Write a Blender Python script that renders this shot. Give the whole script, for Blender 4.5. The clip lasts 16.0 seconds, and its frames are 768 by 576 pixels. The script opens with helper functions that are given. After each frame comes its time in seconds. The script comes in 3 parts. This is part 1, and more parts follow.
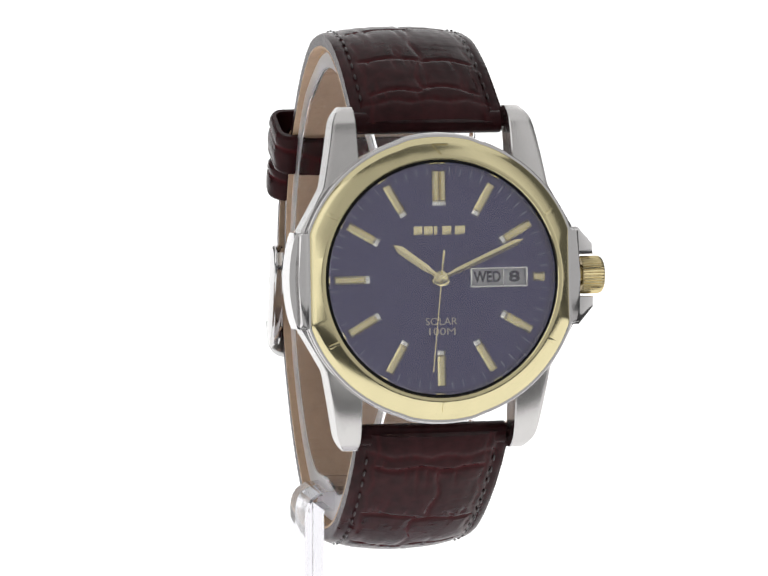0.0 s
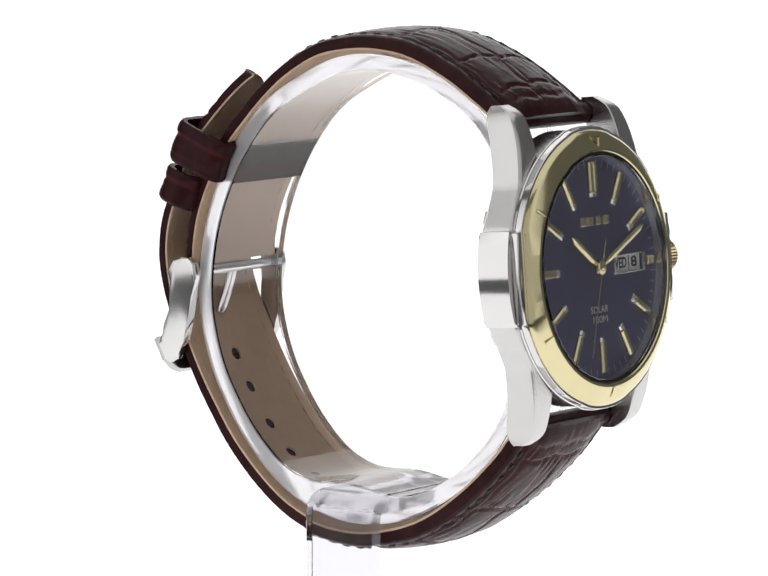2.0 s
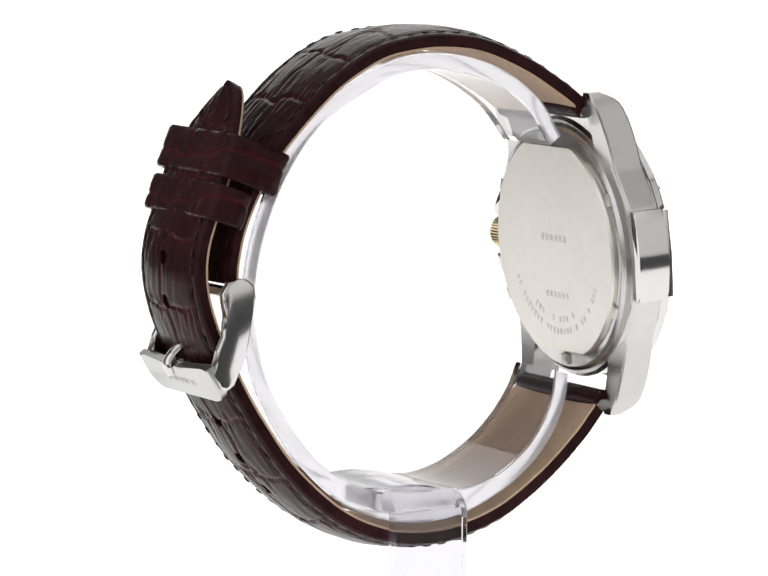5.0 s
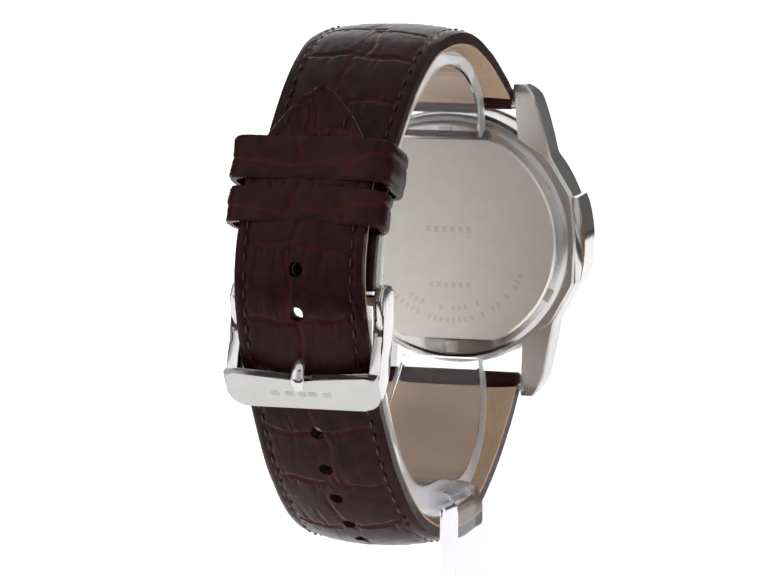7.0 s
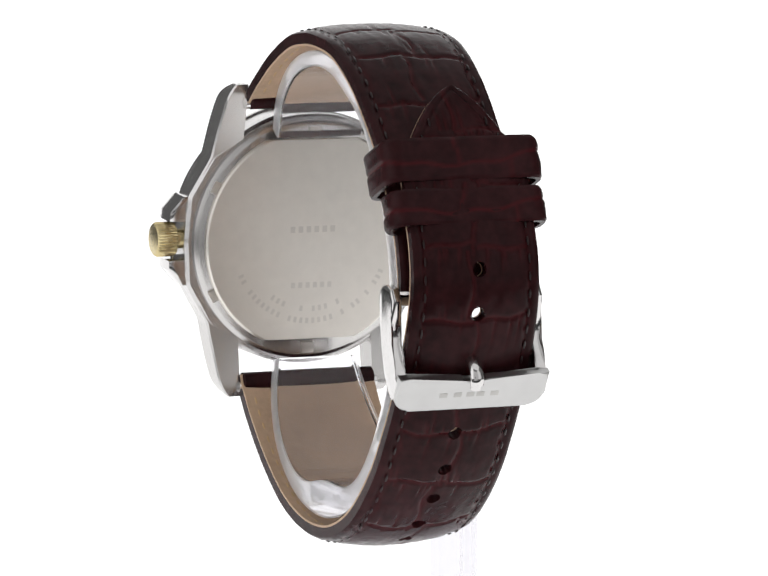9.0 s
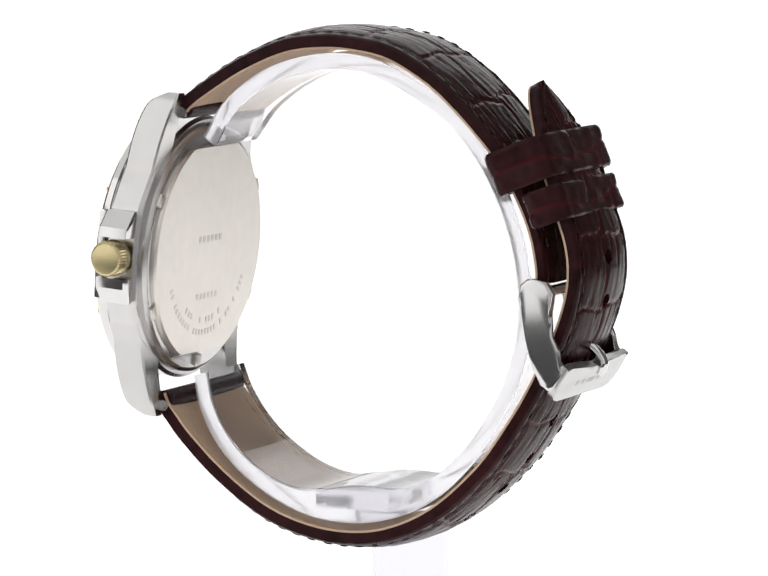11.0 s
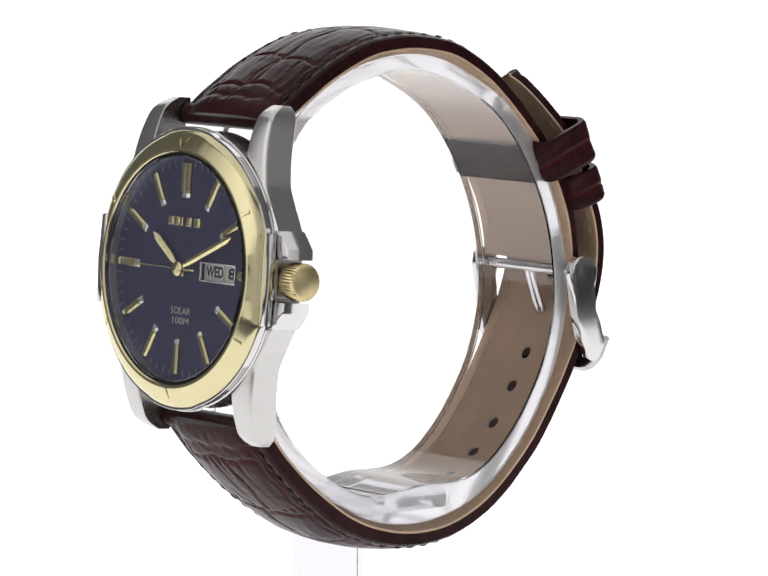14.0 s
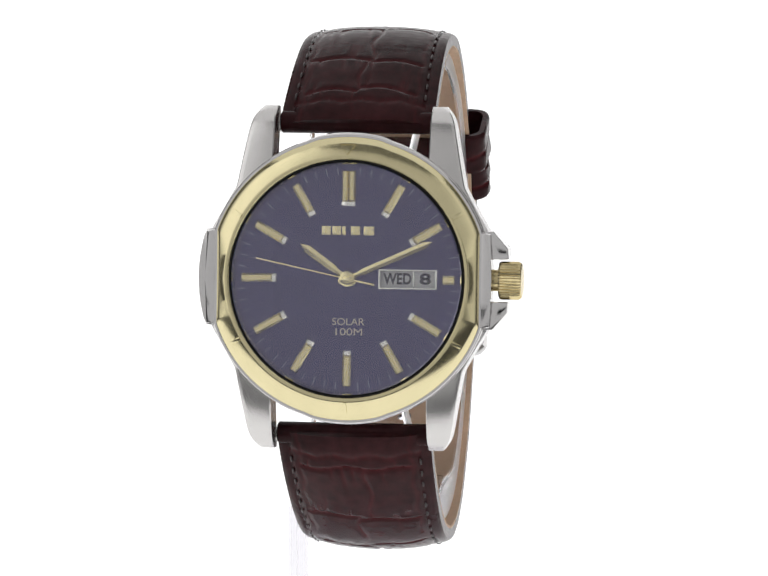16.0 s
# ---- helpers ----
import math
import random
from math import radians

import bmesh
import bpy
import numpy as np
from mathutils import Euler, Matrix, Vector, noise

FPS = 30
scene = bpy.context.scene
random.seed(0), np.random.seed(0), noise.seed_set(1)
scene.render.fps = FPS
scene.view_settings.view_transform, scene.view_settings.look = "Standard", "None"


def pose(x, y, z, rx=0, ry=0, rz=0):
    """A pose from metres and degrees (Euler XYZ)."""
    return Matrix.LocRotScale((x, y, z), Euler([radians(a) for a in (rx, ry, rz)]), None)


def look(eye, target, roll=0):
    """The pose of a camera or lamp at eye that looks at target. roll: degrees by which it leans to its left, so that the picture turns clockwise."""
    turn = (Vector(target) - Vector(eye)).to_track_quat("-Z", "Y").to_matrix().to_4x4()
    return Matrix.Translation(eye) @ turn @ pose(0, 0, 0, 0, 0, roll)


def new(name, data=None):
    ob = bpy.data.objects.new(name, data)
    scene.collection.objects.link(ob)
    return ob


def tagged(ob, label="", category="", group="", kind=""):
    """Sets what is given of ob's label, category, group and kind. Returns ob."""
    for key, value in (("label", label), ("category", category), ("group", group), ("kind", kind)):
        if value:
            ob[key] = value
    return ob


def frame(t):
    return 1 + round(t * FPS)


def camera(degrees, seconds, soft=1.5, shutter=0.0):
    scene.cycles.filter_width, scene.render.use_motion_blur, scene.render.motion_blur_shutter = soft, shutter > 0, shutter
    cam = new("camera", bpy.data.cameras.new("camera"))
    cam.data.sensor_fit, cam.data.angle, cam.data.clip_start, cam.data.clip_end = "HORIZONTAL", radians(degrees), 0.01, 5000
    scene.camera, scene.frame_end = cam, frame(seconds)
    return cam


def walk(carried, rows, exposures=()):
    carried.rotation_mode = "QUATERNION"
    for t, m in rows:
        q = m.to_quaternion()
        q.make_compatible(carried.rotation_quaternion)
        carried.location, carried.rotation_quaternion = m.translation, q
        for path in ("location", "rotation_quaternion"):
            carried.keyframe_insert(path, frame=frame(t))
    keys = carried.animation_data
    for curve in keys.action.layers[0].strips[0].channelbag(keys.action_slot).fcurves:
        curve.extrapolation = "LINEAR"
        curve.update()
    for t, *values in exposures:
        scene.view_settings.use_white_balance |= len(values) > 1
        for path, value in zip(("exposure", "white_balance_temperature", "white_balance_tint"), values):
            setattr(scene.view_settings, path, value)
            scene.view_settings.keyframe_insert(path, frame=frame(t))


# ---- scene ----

# A wristwatch on a clear stand turns once on a turntable in a white light tent.
H = 0.058                     # height of the view axis above the table
TILT = 6.2                    # degrees by which the camera looks down
DIST = 0.61                   # camera to turning axis
cam = camera(9.665, 16.0)
eye = (0, -DIST, H + DIST * math.tan(radians(TILT)))
walk(cam, [(0.0, look(eye, (0, 0, H), 0.07)), (16.0, look(eye, (0, 0, H), 0.07))])
scene.view_settings.exposure = 0.0

# ---- light: a glowing light table and the fabric of the tent ----
world = bpy.data.worlds.new("tent")
world.use_nodes = True
scene.world = world
world.node_tree.nodes["Background"].inputs[0].default_value = (1, 1, 1, 1)
world.node_tree.nodes["Background"].inputs[1].default_value = 0.13
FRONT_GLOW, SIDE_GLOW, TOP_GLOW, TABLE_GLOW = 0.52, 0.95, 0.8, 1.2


# ---- materials ----
def shader(name, colour, rough=0.5, metal=0.0, spread=0.12, grain=400.0, bump=0.0, **more):
    """A surface with colour variation at two scales and fine relief."""
    m = bpy.data.materials.new(name)
    m.use_nodes = True
    n, l = m.node_tree.nodes, m.node_tree.links
    b = n["Principled BSDF"]
    b.inputs["Metallic"].default_value = metal
    b.inputs["Roughness"].default_value = rough
    for key, value in more.items():
        b.inputs[key.replace("_", " ")].default_value = value
    co = n.new("ShaderNodeTexCoord")
    fine, broad = n.new("ShaderNodeTexNoise"), n.new("ShaderNodeTexNoise")
    fine.inputs["Scale"].default_value, broad.inputs["Scale"].default_value = grain, grain / 9
    fine.inputs["Detail"].default_value = 5
    add = n.new("ShaderNodeMath")
    add.operation = "ADD"
    l.new(co.outputs["Object"], fine.inputs["Vector"])
    l.new(co.outputs["Object"], broad.inputs["Vector"])
    l.new(fine.outputs["Fac"], add.inputs[0])
    l.new(broad.outputs["Fac"], add.inputs[1])
    ramp = n.new("ShaderNodeMapRange")
    ramp.inputs["From Min"].default_value, ramp.inputs["From Max"].default_value = 0.6, 1.4
    ramp.inputs["To Min"].default_value, ramp.inputs["To Max"].default_value = 1 - spread, 1 + spread
    l.new(add.outputs[0], ramp.inputs["Value"])
    mix = n.new("ShaderNodeVectorMath")
    mix.operation = "SCALE"
    mix.inputs[0].default_value = colour
    l.new(ramp.outputs[0], mix.inputs["Scale"])
    l.new(mix.outputs[0], b.inputs["Base Color"])
    if bump:
        bp = n.new("ShaderNodeBump")
        bp.inputs["Strength"].default_value, bp.inputs["Distance"].default_value = bump, 0.0002
        l.new(fine.outputs["Fac"], bp.inputs["Height"])
        l.new(bp.outputs[0], b.inputs["Normal"])
    return m


def glow(name, strength):
    m = bpy.data.materials.new(name)
    m.use_nodes = True
    b = m.node_tree.nodes["Principled BSDF"]
    b.inputs["Base Color"].default_value = (0.06, 0.06, 0.06, 1)
    b.inputs["Emission Color"].default_value = (1, 1, 1, 1)
    b.inputs["Emission Strength"].default_value = strength
    b.inputs["Specular IOR Level"].default_value = 0.0
    return m


def clear(name, ior, tint=(1, 1, 1, 1), rough=0.0):
    m = bpy.data.materials.new(name)
    m.use_nodes = True
    b = m.node_tree.nodes["Principled BSDF"]
    b.inputs["Base Color"].default_value = tint
    b.inputs["Transmission Weight"].default_value = 1.0
    b.inputs["Roughness"].default_value = rough
    b.inputs["IOR"].default_value = ior
    return m


def leather():
    """Dark burgundy embossed leather; the pressed grooves are redder."""
    m = shader("burgundy_leather", (0.026, 0.0074, 0.0084), 0.24, 0.0, 0.6, 520.0, 0.3, Specular_IOR_Level=0.075)
    n, l = m.node_tree.nodes, m.node_tree.links
    b = n["Principled BSDF"]
    plain = b.inputs["Base Color"].links[0].from_socket
    worn = n.new("ShaderNodeAttribute")
    worn.attribute_name = "groove"
    mix = n.new("ShaderNodeMix")
    mix.data_type = "RGBA"
    l.new(worn.outputs["Fac"], mix.inputs["Factor"])
    l.new(plain, mix.inputs["A"])
    mix.inputs["B"].default_value = (0.085, 0.008, 0.011, 1)
    l.new(mix.outputs["Result"], b.inputs["Base Color"])
    return m


def brushed(name, colour, rough, stretch):
    """Metal with fine brushing lines along one axis of the thing."""
    m = shader(name, colour, rough, 1.0, 0.05, 500.0)
    n, l = m.node_tree.nodes, m.node_tree.links
    co, tx, bp, mp = n.new("ShaderNodeTexCoord"), n.new("ShaderNodeTexNoise"), n.new("ShaderNodeBump"), n.new("ShaderNodeMapping")
    mp.inputs["Scale"].default_value = stretch
    tx.inputs["Scale"].default_value, tx.inputs["Detail"].default_value = 1.0, 3
    bp.inputs["Strength"].default_value, bp.inputs["Distance"].default_value = 0.12, 0.00005
    l.new(co.outputs["Object"], mp.inputs["Vector"])
    l.new(mp.outputs[0], tx.inputs["Vector"])
    l.new(tx.outputs["Fac"], bp.inputs["Height"])
    l.new(bp.outputs[0], n["Principled BSDF"].inputs["Normal"])
    return m


def sunburst():
    """The dial: dark blue lacquer over radial brushing."""
    m = shader("blue_dial", (0.062, 0.063, 0.15), 0.36, 0.7, 0.05, 600.0)
    n, l = m.node_tree.nodes, m.node_tree.links
    b = n["Principled BSDF"]
    co, rad, wave, bp = n.new("ShaderNodeTexCoord"), n.new("ShaderNodeTexGradient"), n.new("ShaderNodeTexNoise"), n.new("ShaderNodeBump")
    rad.gradient_type = "RADIAL"
    wave.noise_dimensions = "1D"
    wave.inputs["Scale"].default_value, wave.inputs["Detail"].default_value = 260.0, 2
    bp.inputs["Strength"].default_value, bp.inputs["Distance"].default_value = 0.05, 0.00005
    l.new(co.outputs["Object"], rad.inputs["Vector"])
    l.new(rad.outputs["Fac"], wave.inputs["W"])
    l.new(wave.outputs["Fac"], bp.inputs["Height"])
    l.new(bp.outputs[0], b.inputs["Normal"])
    return m


STEEL = shader("polished_steel", (0.66, 0.645, 0.64), 0.1, 1.0, 0.03, 300.0)
LUG = shader("satin_lug_steel", (0.58, 0.565, 0.555), 0.26, 1.0, 0.04, 400.0)
BAR = brushed("brushed_buckle_steel", (0.53, 0.525, 0.52), 0.30, (300, 300, 9000))
SATIN = brushed("brushed_steel", (0.60, 0.585, 0.58), 0.25, (300, 9000, 300))
BACK = brushed("satin_caseback", (0.74, 0.70, 0.65), 0.34, (9000, 400, 400))
GOLD = shader("gold_plate", (0.71, 0.625, 0.36), 0.12, 1.0, 0.05, 300.0)
BEZELGOLD = shader("bezel_gold", (0.66, 0.59, 0.36), 0.15, 1.0, 0.06, 300.0)
CROWN = shader("crown_gold", (0.62, 0.52, 0.29), 0.24, 1.0, 0.08, 500.0)
PALEGOLD = shader("hand_gold", (0.86, 0.76, 0.45), 0.18, 1.0, 0.05, 400.0)
SILVER = shader("index_silver", (0.80, 0.79, 0.76), 0.22, 1.0, 0.04, 400.0)
DIAL = sunburst()
BLACK = shader("black_gasket", (0.006, 0.006, 0.007), 0.35, 0.0, 0.1, Specular_IOR_Level=0.15)
PRINT = shader("printed_gold", (0.55, 0.50, 0.42), 0.4, 0.3, 0.05)
FAINT = shader("minute_print", (0.26, 0.28, 0.36), 0.45, 0.2, 0.05)
WHITE = shader("date_white", (0.86, 0.86, 0.84), 0.5, 0.0, 0.03)
INK = shader("date_ink", (0.008, 0.008, 0.009), 0.5, 0.0, 0.1)
LEATHER = leather()
EDGE = shader("burgundy_edge", (0.032, 0.011, 0.010), 0.4, 0.0, 0.3, 700.0, 0.2)
TAN = shader("tan_lining", (0.53, 0.37, 0.25), 0.62, 0.0, 0.14, 1200.0, 0.35)
THREAD = shader("brown_thread", (0.016, 0.006, 0.006), 0.28, 0.0, 0.2, 400.0, 0.0, Specular_IOR_Level=0.4)
TANTHREAD = shader("tan_thread", (0.56, 0.38, 0.2), 0.55, 0.0, 0.15)
ENGRAVE = shader("engraved_steel", (0.64, 0.605, 0.565), 0.4, 1.0, 0.05)
MARK = shader("worn_mark_steel", (0.48, 0.47, 0.455), 0.5, 1.0, 0.1)
GLASS = clear("crystal_glass", 1.77)
GLASS.node_tree.nodes["Principled BSDF"].inputs["Specular Tint"].default_value = (0.86, 0.80, 1.0, 1)      # coated crystal
STUDIO = shader("dark_cloth", (0.05, 0.05, 0.052), 0.9, 0.0, 0.2, 200.0, 0.3)
FROST = shader("frosted_acrylic_edge", (0.985, 0.98, 0.99), 0.55, 0.0, 0.01, 300.0, 0.0, Transmission_Weight=0.86, IOR=1.03)
ACRYLIC = clear("clear_acrylic", 1.36, (0.965, 0.96, 0.98, 1), 0.04)
POST = clear("clear_post_acrylic", 1.22, (0.76, 0.75, 0.785, 1), 0.05)
TABLE = glow("light_table", TABLE_GLOW)
# fabric that gives off light itself, on the tent front and the added sheet
FABRIC = glow("front_fabric_glow", FRONT_GLOW)
SOFT = glow("softbox_side", SIDE_GLOW)


def falloff(m, low, high):
    """A softbox is brightest in the middle of its cloth and fades to the rim."""
    n, l = m.node_tree.nodes, m.node_tree.links
    co, mp = n.new("ShaderNodeTexCoord"), n.new("ShaderNodeMapping")
    gr, rg = n.new("ShaderNodeTexGradient"), n.new("ShaderNodeMapRange")
    gr.gradient_type = "SPHERICAL"
    mp.inputs["Location"].default_value, mp.inputs["Scale"].default_value = (-1.0, 0.0, 0.0), (2, 0, 0)
    rg.interpolation_type = "SMOOTHSTEP"
    rg.inputs["To Min"].default_value, rg.inputs["To Max"].default_value = low, high
    l.new(co.outputs["Generated"], mp.inputs["Vector"])
    l.new(mp.outputs[0], gr.inputs["Vector"])
    l.new(gr.outputs["Fac"], rg.inputs["Value"])
    l.new(rg.outputs[0], n["Principled BSDF"].inputs["Emission Strength"])


falloff(SOFT, SIDE_GLOW * 0.56, SIDE_GLOW * 1.35)
SOFTEAST = glow("softbox_far_side", SIDE_GLOW)
falloff(SOFTEAST, SIDE_GLOW * 0.55, SIDE_GLOW * 0.85)
SOFTTOP = glow("softbox_top", TOP_GLOW)


# ---- mesh helpers; all shapes are in millimetres ----
def finish(bm, name, material, smooth=35):
    bmesh.ops.recalc_face_normals(bm, faces=bm.faces)
    me = bpy.data.meshes.new(name)
    bm.to_mesh(me)
    bm.free()
    return dress(me, material, smooth)


def dress(me, material, smooth=35):
    me.transform(Matrix.Scale(0.001, 4))
    me.materials.append(material)
    if smooth:
        me.polygons.foreach_set("use_smooth", [True] * len(me.polygons))
        me.set_sharp_from_angle(angle=radians(smooth))
    return me


def part(name, bm, material, parent, label="", m=None, smooth=35):
    """One mesh under a thing or a part. m places the shape, in millimetres."""
    if m is not None:
        bm.transform(m)
    ob = new(name, finish(bm, name, material, smooth))
    ob.parent = parent
    return tagged(ob, label)


def piece(name, me, parent, x, y, z, rz=0, tilt=None):
    """A repeat on shared mesh data, placed in millimetres under its parent."""
    ob = new(name, me)
    ob.parent = parent
    ob.matrix_basis = (tilt or Matrix()) @ pose(x / 1000, y / 1000, z / 1000, 0, 0, rz)
    return ob


def ring(profile, n=144, shape=None):
    """A closed profile of (radius, height) turned about z; shape(radius, angle) may bend the radius."""
    bm = bmesh.new()
    rows = []
    for i in range(n):
        a = 2 * math.pi * i / n
        row = []
        for r, z in profile:
            q = shape(r, a) if shape else r
            row.append(bm.verts.new((q * math.cos(a), q * math.sin(a), z)))
        rows.append(row)
    k = len(profile)
    for i in range(n):
        p, q = rows[i], rows[(i + 1) % n]
        for j in range(k):
            bm.faces.new((p[j], q[j], q[(j + 1) % k], p[(j + 1) % k]))
    return bm


def turned(profile, n=96, shape=None):
    """An open profile turned about z, closed by flat caps at both ends."""
    bm = bmesh.new()
    rows = []
    for i in range(n):
        a = 2 * math.pi * i / n
        rows.append([bm.verts.new(((shape(r, a) if shape else r) * math.cos(a), (shape(r, a) if shape else r) * math.sin(a), z)) for r, z in profile])
    for i in range(n):
        p, q = rows[i], rows[(i + 1) % n]
        for j in range(len(profile) - 1):
            bm.faces.new((p[j], q[j], q[j + 1], p[j + 1]))
    bm.faces.new([r[0] for r in reversed(rows)])
    bm.faces.new([r[-1] for r in rows])
    return bm


def slab(outline, z0, z1, bevel=0.0, steps=2):
    """An outline in the plane, raised from z0 to z1, with rounded rims."""
    bm = bmesh.new()
    low = [bm.verts.new((x, y, z0)) for x, y in outline]
    high = [bm.verts.new((x, y, z1)) for x, y in outline]
    k = len(outline)
    for i in range(k):
        bm.faces.new((low[i], low[(i + 1) % k], high[(i + 1) % k], high[i]))
    rims = [bm.faces.new(list(reversed(low))), bm.faces.new(high)]
    if bevel:
        edges = {e for f in rims for e in f.edges}
        bmesh.ops.bevel(bm, geom=list(edges), offset=bevel, segments=steps, affect="EDGES", profile=0.6)
    return bm


def block(x0, x1, y0, y1, z0, z1, bevel=0.0, steps=2):
    bm = slab([(x0, y0), (x1, y0), (x1, y1), (x0, y1)], z0, z1)
    if bevel:
        bmesh.ops.bevel(bm, geom=list(bm.edges), offset=bevel, segments=steps, affect="EDGES", profile=0.6)
    return bm


def joined(*parts):
    out = bmesh.new()
    for bm in parts:
        me = bpy.data.meshes.new("join")
        bm.to_mesh(me)
        bm.free()
        out.from_mesh(me)
        bpy.data.meshes.remove(me)
    return out


def curve_through(points, step):
    """A smooth line through the points, in even steps."""
    p = np.array(points, float)
    p = np.vstack([2 * p[0] - p[1], p, 2 * p[-1] - p[-2]])
    fine = []
    for i in range(1, len(p) - 2):
        for t in np.linspace(0, 1, 24, endpoint=False):
            a, b, c, d = p[i - 1], p[i], p[i + 1], p[i + 2]
            fine.append(0.5 * (2 * b + (c - a) * t + (2 * a - 5 * b + 4 * c - d) * t * t + (3 * b - a - 3 * c + d) * t ** 3))
    fine = np.array(fine + [p[-2]])
    s = np.r_[0, np.cumsum(np.linalg.norm(np.diff(fine, axis=0), axis=1))]
    n = max(4, int(round(s[-1] / step)))
    at = np.linspace(0, s[-1], n + 1)
    return at, np.stack([np.interp(at, s, fine[:, i]) for i in range(fine.shape[1])], 1)


def lettering(text, height, depth, x, y, z, stretch=1.0, bold=0.0):
    """Raised lettering, centred at x, y, as a bmesh."""
    c = bpy.data.curves.new("letters", "FONT")
    c.body, c.size, c.align_x, c.align_y, c.extrude, c.offset = text, height / 0.72, "CENTER", "CENTER", depth, 0.02 * bold
    ob = new("letters", c)
    me = bpy.data.meshes.new_from_object(ob.evaluated_get(bpy.context.evaluated_depsgraph_get()))
    bm = bmesh.new()
    bm.from_mesh(me)
    bpy.data.objects.remove(ob)
    bpy.data.curves.remove(c)
    bpy.data.meshes.remove(me)
    bm.transform(Matrix.Translation((x, y, z)) @ Matrix.Diagonal((stretch, 1, 1, 1)))
    return bm


# ---- the place: light table, tent and an added glowing sheet in front ----
def room():
    bm = bmesh.new()
    line = [(-0.12, 0.0), (0.5, 0.0)] + [(0.5 + 0.3 * math.sin(a), 0.3 - 0.3 * math.cos(a)) for a in np.linspace(0.15, math.pi / 2, 10)] + [(0.8, 1.6)]
    rows = [[bm.verts.new((x * 1000, y * 1000, z * 1000)) for x in (-0.42, 0.42)] for y, z in line]
    for a, b in zip(rows, rows[1:]):
        bm.faces.new((a[0], a[1], b[1], b[0]))
    bmesh.ops.solidify(bm, geom=bm.faces[:], thickness=4)
    tagged(new("backdrop", finish(bm, "backdrop", TABLE)), "seamless white backlit light table", "backdrop", kind="structure")
    fl = new("floor", finish(block(-1100, 1100, -760, 900, -14, -6), "floor", STUDIO, 0))
    tagged(fl, "dark grey cloth round the light table", "floor", kind="structure")
    # unseen emissive sheet, added to brighten what the buckle and crown mirror
    mat = new("front_glow_sheet", finish(block(-165, 165, -759, -270, -6, 3), "front_glow_sheet", FABRIC, 0))
    tagged(mat, "added glowing white sheet in front of the light table, out of view", "cloth", kind="structure")
    w = new("wall_front", finish(block(-262, 405, -764, -760, -6, 900), "wall_front", FABRIC, 0))
    tagged(w, "white cloth front of the light tent", "wall", kind="structure")
    lid = new("ceiling", finish(block(-700, 700, -500, 700, 900, 904), "ceiling", SOFTTOP, 0))
    tagged(lid, "glowing white cloth top of the tent", "ceiling", kind="structure")
    for name, sx, px, py, deg, w in (("softbox_west", -1, 541, -300, 52.4, 520), ("softbox_east", 1, 520, -440, 51.8, 291)):
        bm = block(-w, w, -2, 2, 5, 850)
        ob = new(name, finish(bm, name, SOFT if sx < 0 else SOFTEAST, 0))
        ob.matrix_basis = pose(sx * px / 1000, py / 1000, 0, 0, 0, sx * deg)
        tagged(ob, "white studio softbox panel", "softbox", kind="structure")


# ---- the watch ----
CASE = Matrix.Translation((0.0, -33.4, 4.8)) @ Matrix(((1, 0, 0, 0), (0, math.sin(radians(4.8)), -math.cos(radians(4.8)), 0),
                                                      (0, math.cos(radians(4.8)), math.sin(radians(4.8)), 0), (0, 0, 0, 1)))
CASE_M = Matrix.Translation(CASE.translation / 1000) @ CASE.to_3x3().to_4x4()


def bezel_rim(r, a):
    if r < 16.5:
        return r
    c, s = abs(math.cos(a)), abs(math.sin(a))
    cut = 0.16 * (1 - min(1, max(0, (s - 0.955) / 0.02)))
    k = (r - 16.5) / 1.7
    return min(r - cut * k, 17.15 / max(c, 0.01) - (18.4 - r) * 0.8)


def lug(parent, sx, sy):
    """One lug: a curved horn from the case side down to the strap bar."""
    bm = bmesh.new()
    rows = []
    for i in range(23):
        t = i / 22
        v = 9.3 + 12.8 * t
        top = -0.5 - 0.5 * t - 2.3 * t ** 3.6
        low = -5.0 - 2.1 * t ** 2
        if t > 0.86:
            k = (t - 0.86) / 0.14
            top -= 1.4 * k * k
            low += 0.55 * k * k
        inner = 10.05
        out_v = max(0, v - 11.75)
        outer = 14.7 + max(0, 11.75 - v) * 0.56 - out_v * 0.19
        face = outer - 0.35
        drop = 0.4
        if t > 0.78:
            k = (t - 0.78) / 0.22
            outer -= 0.9 * k ** 2.5
            face -= 1.0 * k ** 2.3
        rows.append([bm.verts.new((sx * x, sy * v, z)) for x, z in
                     ((inner, low), (inner, top - 0.15), (inner + 0.15, top), (face - 0.3, top), (face, top - 0.1), (outer - 0.3 * (outer - face), top - drop * 0.5), (outer, top - drop), (outer, low + 0.25), (outer - 0.25, low))])
    for a, b in zip(rows, rows[1:]):
        for j in range(9):
            bm.faces.new((a[j], a[(j + 1) % 9], b[(j + 1) % 9], b[j]))
    bm.faces.new(rows[0])
    bm.faces.new(rows[-1])
    return part("lug", bm, LUG, parent, "", CASE, 22)


